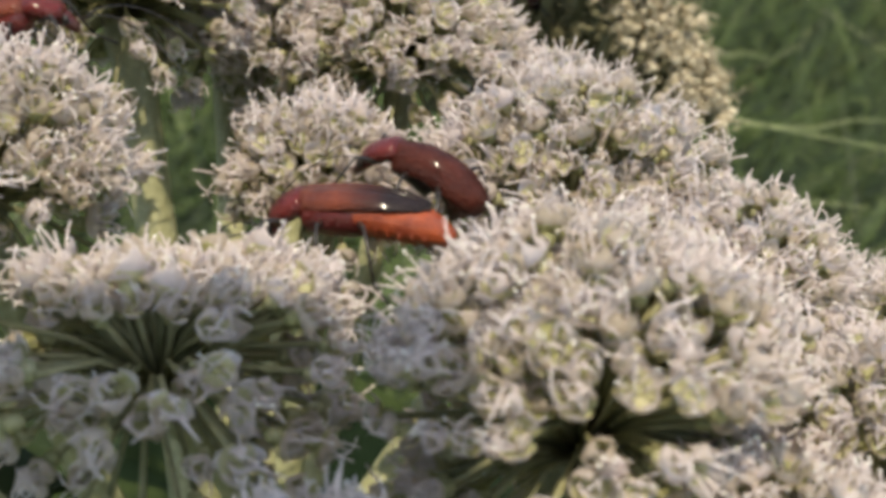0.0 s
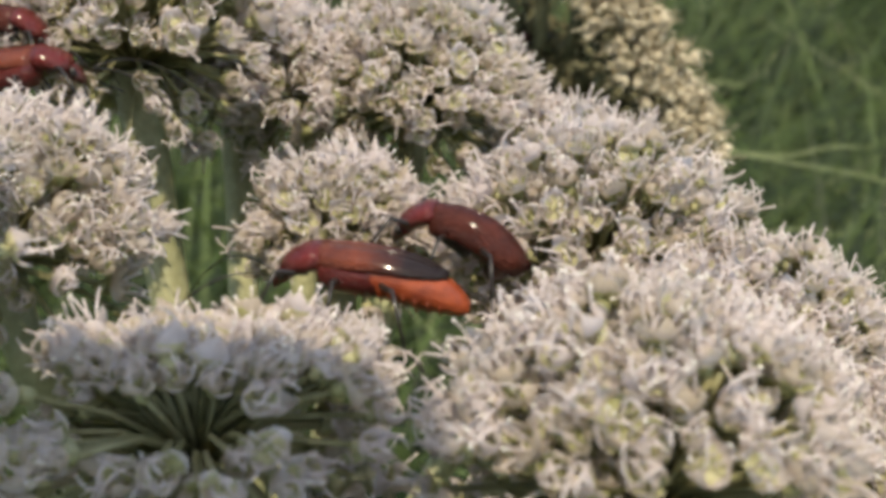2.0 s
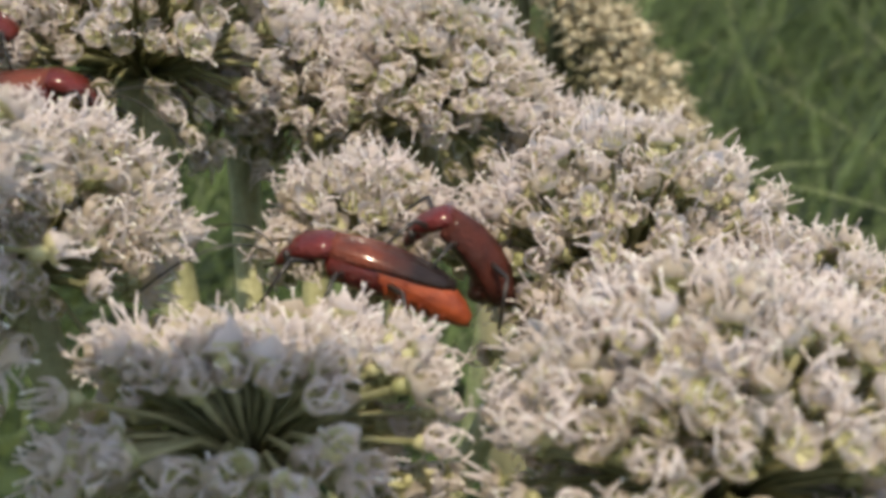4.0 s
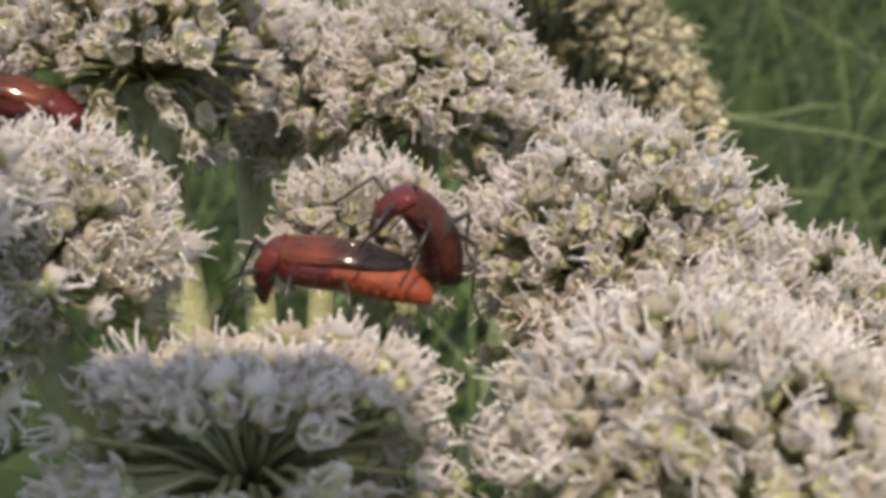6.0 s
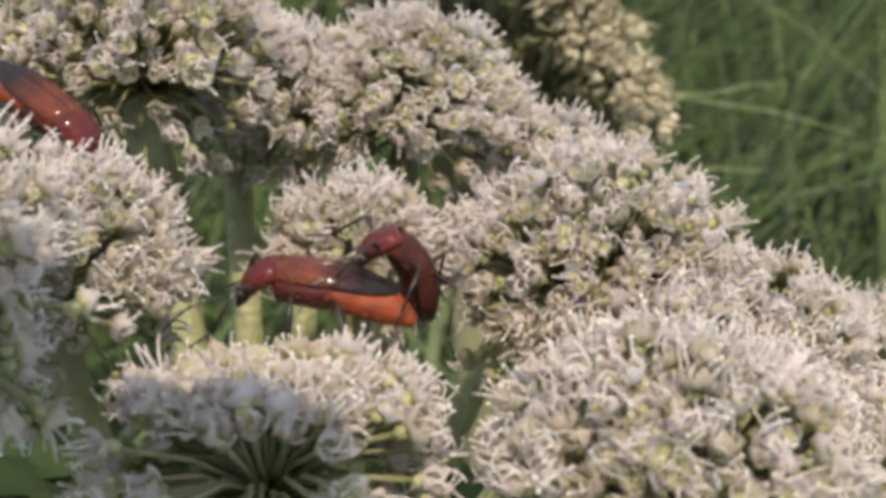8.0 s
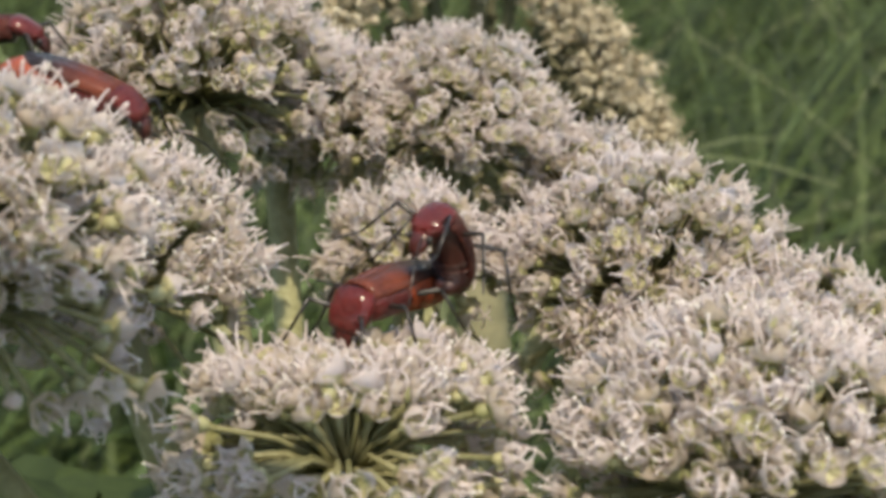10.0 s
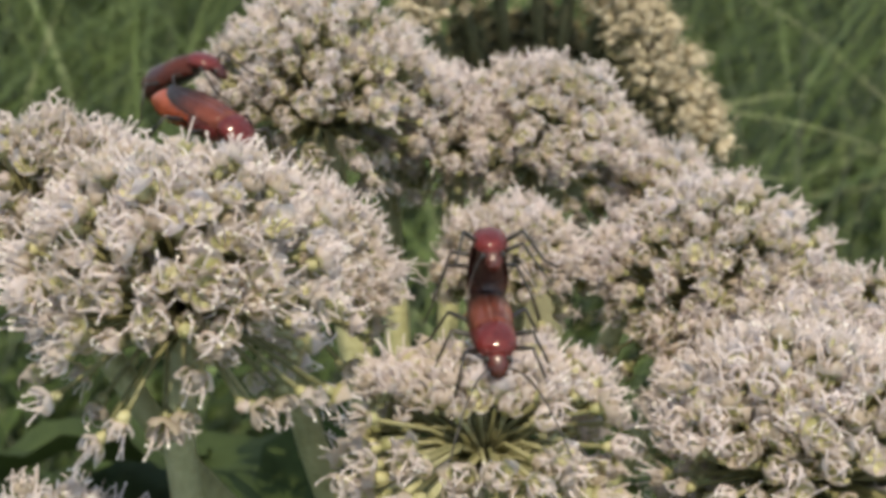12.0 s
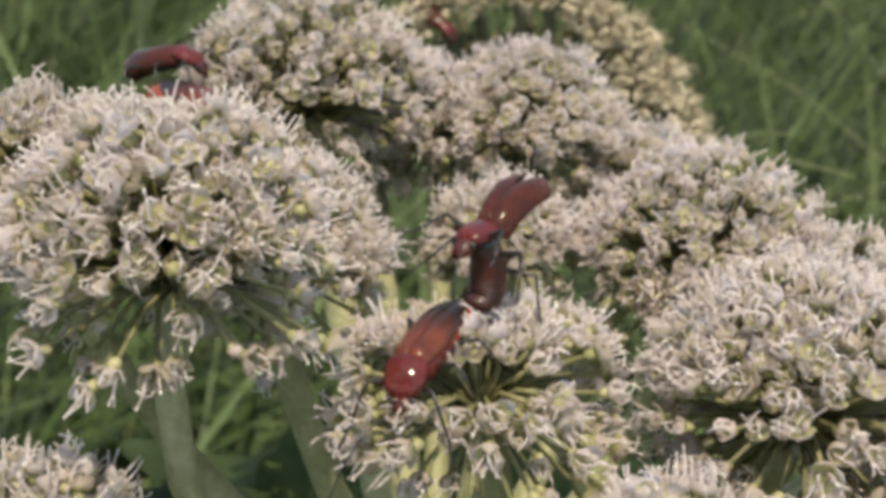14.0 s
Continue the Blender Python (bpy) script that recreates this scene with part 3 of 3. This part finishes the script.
# ---- the phone that films, unseen: placed so that its shade falls on the nearest flowers ----
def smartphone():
    root = tagged(new("smartphone"), "unseen black smartphone sideways on an added thin pole, over the flowers", "phone")
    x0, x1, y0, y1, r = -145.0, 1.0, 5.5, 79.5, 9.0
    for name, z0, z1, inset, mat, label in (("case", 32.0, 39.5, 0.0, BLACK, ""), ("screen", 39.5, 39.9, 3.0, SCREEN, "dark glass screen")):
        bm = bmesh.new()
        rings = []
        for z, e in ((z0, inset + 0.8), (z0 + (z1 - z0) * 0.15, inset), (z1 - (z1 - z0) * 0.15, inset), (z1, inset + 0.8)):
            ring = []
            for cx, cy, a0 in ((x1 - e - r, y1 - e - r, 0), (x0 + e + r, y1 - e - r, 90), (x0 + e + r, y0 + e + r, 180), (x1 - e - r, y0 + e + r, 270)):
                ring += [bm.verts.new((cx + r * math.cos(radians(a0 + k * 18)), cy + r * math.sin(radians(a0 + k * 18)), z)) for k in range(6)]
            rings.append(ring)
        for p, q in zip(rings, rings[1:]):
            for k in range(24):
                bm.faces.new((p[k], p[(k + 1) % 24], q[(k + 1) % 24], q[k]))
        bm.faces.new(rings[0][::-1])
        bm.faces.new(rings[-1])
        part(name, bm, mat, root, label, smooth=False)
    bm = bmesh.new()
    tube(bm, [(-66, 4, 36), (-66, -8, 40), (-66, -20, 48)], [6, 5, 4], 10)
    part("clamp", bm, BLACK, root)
    # the pole is added only to hold the unseen phone up
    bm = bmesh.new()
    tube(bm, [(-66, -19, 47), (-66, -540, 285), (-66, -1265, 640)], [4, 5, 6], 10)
    part("pole", bm, BLACK, root, "thin black pole added to carry the phone, standing in the grass")
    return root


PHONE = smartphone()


# ---- what moves ----
def put(t, x, y, z, pitch, yaw, roll=0):
    """The pose of a beetle: middle in millimetres, head raised by pitch, facing yaw."""
    return (t, pose(x * MM, y * MM, z * MM, roll, -pitch, yaw))


def bow(thing, rows):
    x = thing.location.copy()
    walk(thing, [(t, Matrix.Translation(x) @ pose(0, 0, 0, 0, a, b)) for t, a, b in rows])


def stepping(legs, rows, swing):
    for k, leg in enumerate(legs):
        x = leg.location.copy()
        walk(leg, [(t, Matrix.Translation(x) @ pose(0, 0, 0, 0, 4 * math.sin(3.1 * t + k), swing * math.sin(2.3 * t + 2.1 * k))) for t in rows])


def motions():
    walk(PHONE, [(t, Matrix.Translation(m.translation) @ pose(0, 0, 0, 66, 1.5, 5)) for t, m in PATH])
    root, fore, legs, cases, abdomen = FEMALE
    walk(root, [put(0.0, 3.8, -0.9, -0.2, -2, 179), put(0.5, 4.2, -0.8, -0.3, -2, 178), put(1.5, 3.5, -0.6, -0.6, -2, 176), put(2.0, 2.8, 0.1, -0.6, 5, 178), put(2.5, 2.9, 0.7, -0.7, 12, 181), put(3.0, 2.7, 1.1, -1.4, 17, 178),
                put(5.5, -0.9, 0.9, 0.3, 8, 177), put(6.5, -1.0, 0.0, 0.6, 3, 181), put(7.0, -0.9, -0.2, 0.8, 10, 180), put(7.5, -1.5, -0.4, 1.1, 12, 179), put(8.0, -1.3, -0.9, 1.0, 8, 179), put(8.5, -1.3, -1.4, 1.5, 14, 179), put(9.0, -1.0, -0.8, 1.0, 6, 199),
                put(10.3, -1.3, -4.2, 1.4, 4, 245), put(11.5, -2.1, -7.3, 1.9, 2, 278), put(12.0, -2.1, -8.6, 2.9, 5, 277), put(12.5, -2.0, -9.9, 3.4, 3, 281), put(13.0, -3.7, -11.6, 3.2, -4, 264),
                put(13.5, -4.5, -14.0, 2.6, -7, 248), put(14.0, -5.2, -14.6, 1.3, -10, 246)])
    bow(fore, [(0.0, 25, 0), (1.5, 30, 0), (2.5, 5, 0), (3.0, 8, 0), (5.5, 30, 0), (6.5, 65, 0), (7.5, 50, 0), (8.5, 20, 0), (9.0, 70, 10), (11.5, 10, 0), (13.0, 10, 0), (14.0, 20, 10)])
    stepping(legs, [i * 0.7 for i in range(21)], 10)
    root, fore, legs, cases, abdomen = MALE
    walk(root, [put(0.0, 7.8, 2.3, 0.8, 15, 168), put(1.5, 8.1, 2.6, 0.3, 12, 168), put(2.5, 7.7, 3.7, 0.2, 17, 167), put(3.0, 7.5, 3.7, -1.2, 25, 162),
                put(5.5, 5.3, 3.0, 1.2, 32, 195), put(6.0, 5.1, 2.9, 1.8, 30, 195), put(6.5, 5.2, 2.8, 1.6, 32, 195), put(7.0, 4.9, 2.4, 1.0, 34, 195), put(7.5, 4.5, 2.1, 1.3, 32, 195), put(8.0, 4.5, 1.5, 1.2, 34, 195), put(8.5, 4.7, 1.0, 1.3, 32, 195),
                put(9.0, 5.4, 1.8, 2.1, 32, 210), put(10.3, 1.4, -1.2, 3.8, 40, 244), put(11.5, -2.7, -2.0, 4.4, 50, 276), put(12.0, -2.6, -3.2, 4.7, 50, 280), put(12.5, -3.3, -4.4, 5.1, 50, 284), put(13.0, -2.0, -6.4, 4.8, 50, 262), put(13.5, -1.3, -8.5, 4.8, 52, 240), put(14.0, -1.1, -9.0, 4.3, 54, 236)])
    hinge = Matrix.Translation((2.0 * MM, 0, 0.3 * MM))
    sag = ((0.0, 12), (3.0, 8), (5.5, -14), (9.0, -12), (11.5, -10), (13.2, -10))
    walk(abdomen, [(t, hinge @ pose(0, 0, 0, 0, a) @ hinge.inverted()) for t, a in sag + ((14.0, -10),)])
    for side, case in zip((-1, 1), cases):
        walk(case, [(t, hinge @ pose(0, 0, 0, 0, a, -side * b) @ hinge.inverted()) for t, a, b in [(t, a, 0) for t, a in sag] + [(13.5, 25, 8), (13.8, 68, 15), (14.0, 95, 20)]])
    bow(fore, [(0.0, 25, 0), (3.0, 35, 0), (5.5, 50, 0), (7.5, 48, 0), (9.0, 48, 0), (11.5, 48, 0), (14.0, 45, 0)])
    stepping(legs, [i * 0.7 for i in range(21)], 12)
    root, fore, legs, cases, abdomen = FEMALE_2
    walk(root, [put(0.0, -19.2, 8.2, 7.0, 7, 13), put(1.5, -20.0, 9.7, 7.0, 7, 11), put(3.0, -21.4, 11.2, 6.0, 6, 9), put(5.5, -20.4, 11.6, 5.6, -8, 0), put(6.5, -22.0, 11.8, 6.8, -25, -9), put(7.5, -18.9, 9.9, 7.2, -23, -40), put(9.0, -18.6, 8.0, 8.6, -19, -8),
                put(11.5, -22.8, 8.6, 9.9, -13, -31), put(12.5, -22.3, 5.8, 10.4, -9, -37), put(14.0, -22.5, 8.6, 9.2, -8, -37)])
    bow(fore, [(0.0, 15, 0), (9.0, 20, 0), (14.0, 20, 0)])
    stepping(legs, [0.0, 3.0, 6.0, 9.0, 12.0, 14.0], 9)
    root, fore, legs, cases, abdomen = MALE_2
    walk(root, [put(0.0, -22.0, 12.5, 9.6, -8, 0), put(3.0, -23.5, 14.0, 9.0, -8, 0), put(6.5, -28.0, 14.0, 11.2, -8, 0), put(9.0, -28.1, 14.3, 11.3, -8, 0), put(11.5, -27.0, 13.4, 11.3, 21, -13), put(12.5, -25.9, 12.9, 11.7, 21, -17), put(14.0, -26.7, 14.6, 11.1, 8, -20)])
    bow(fore, [(0.0, 25, 0), (14.0, 25, 0)])
    root, fore, legs, cases, abdomen = LONER
    walk(root, [put(0.0, 2.0, 103.0, -14.0, -10, 200), put(9.0, 2.0, 103.0, -14.0, -10, 240), put(12.4, 0.0, 103.0, -15.0, -20, 290), put(13.0, -7.0, 96.5, -10.0, -25, 310),
                put(13.5, -11.0, 95.0, -3.5, -30, 320), put(14.0, -10.0, 95.0, -5.0, -35, 320)])


motions()
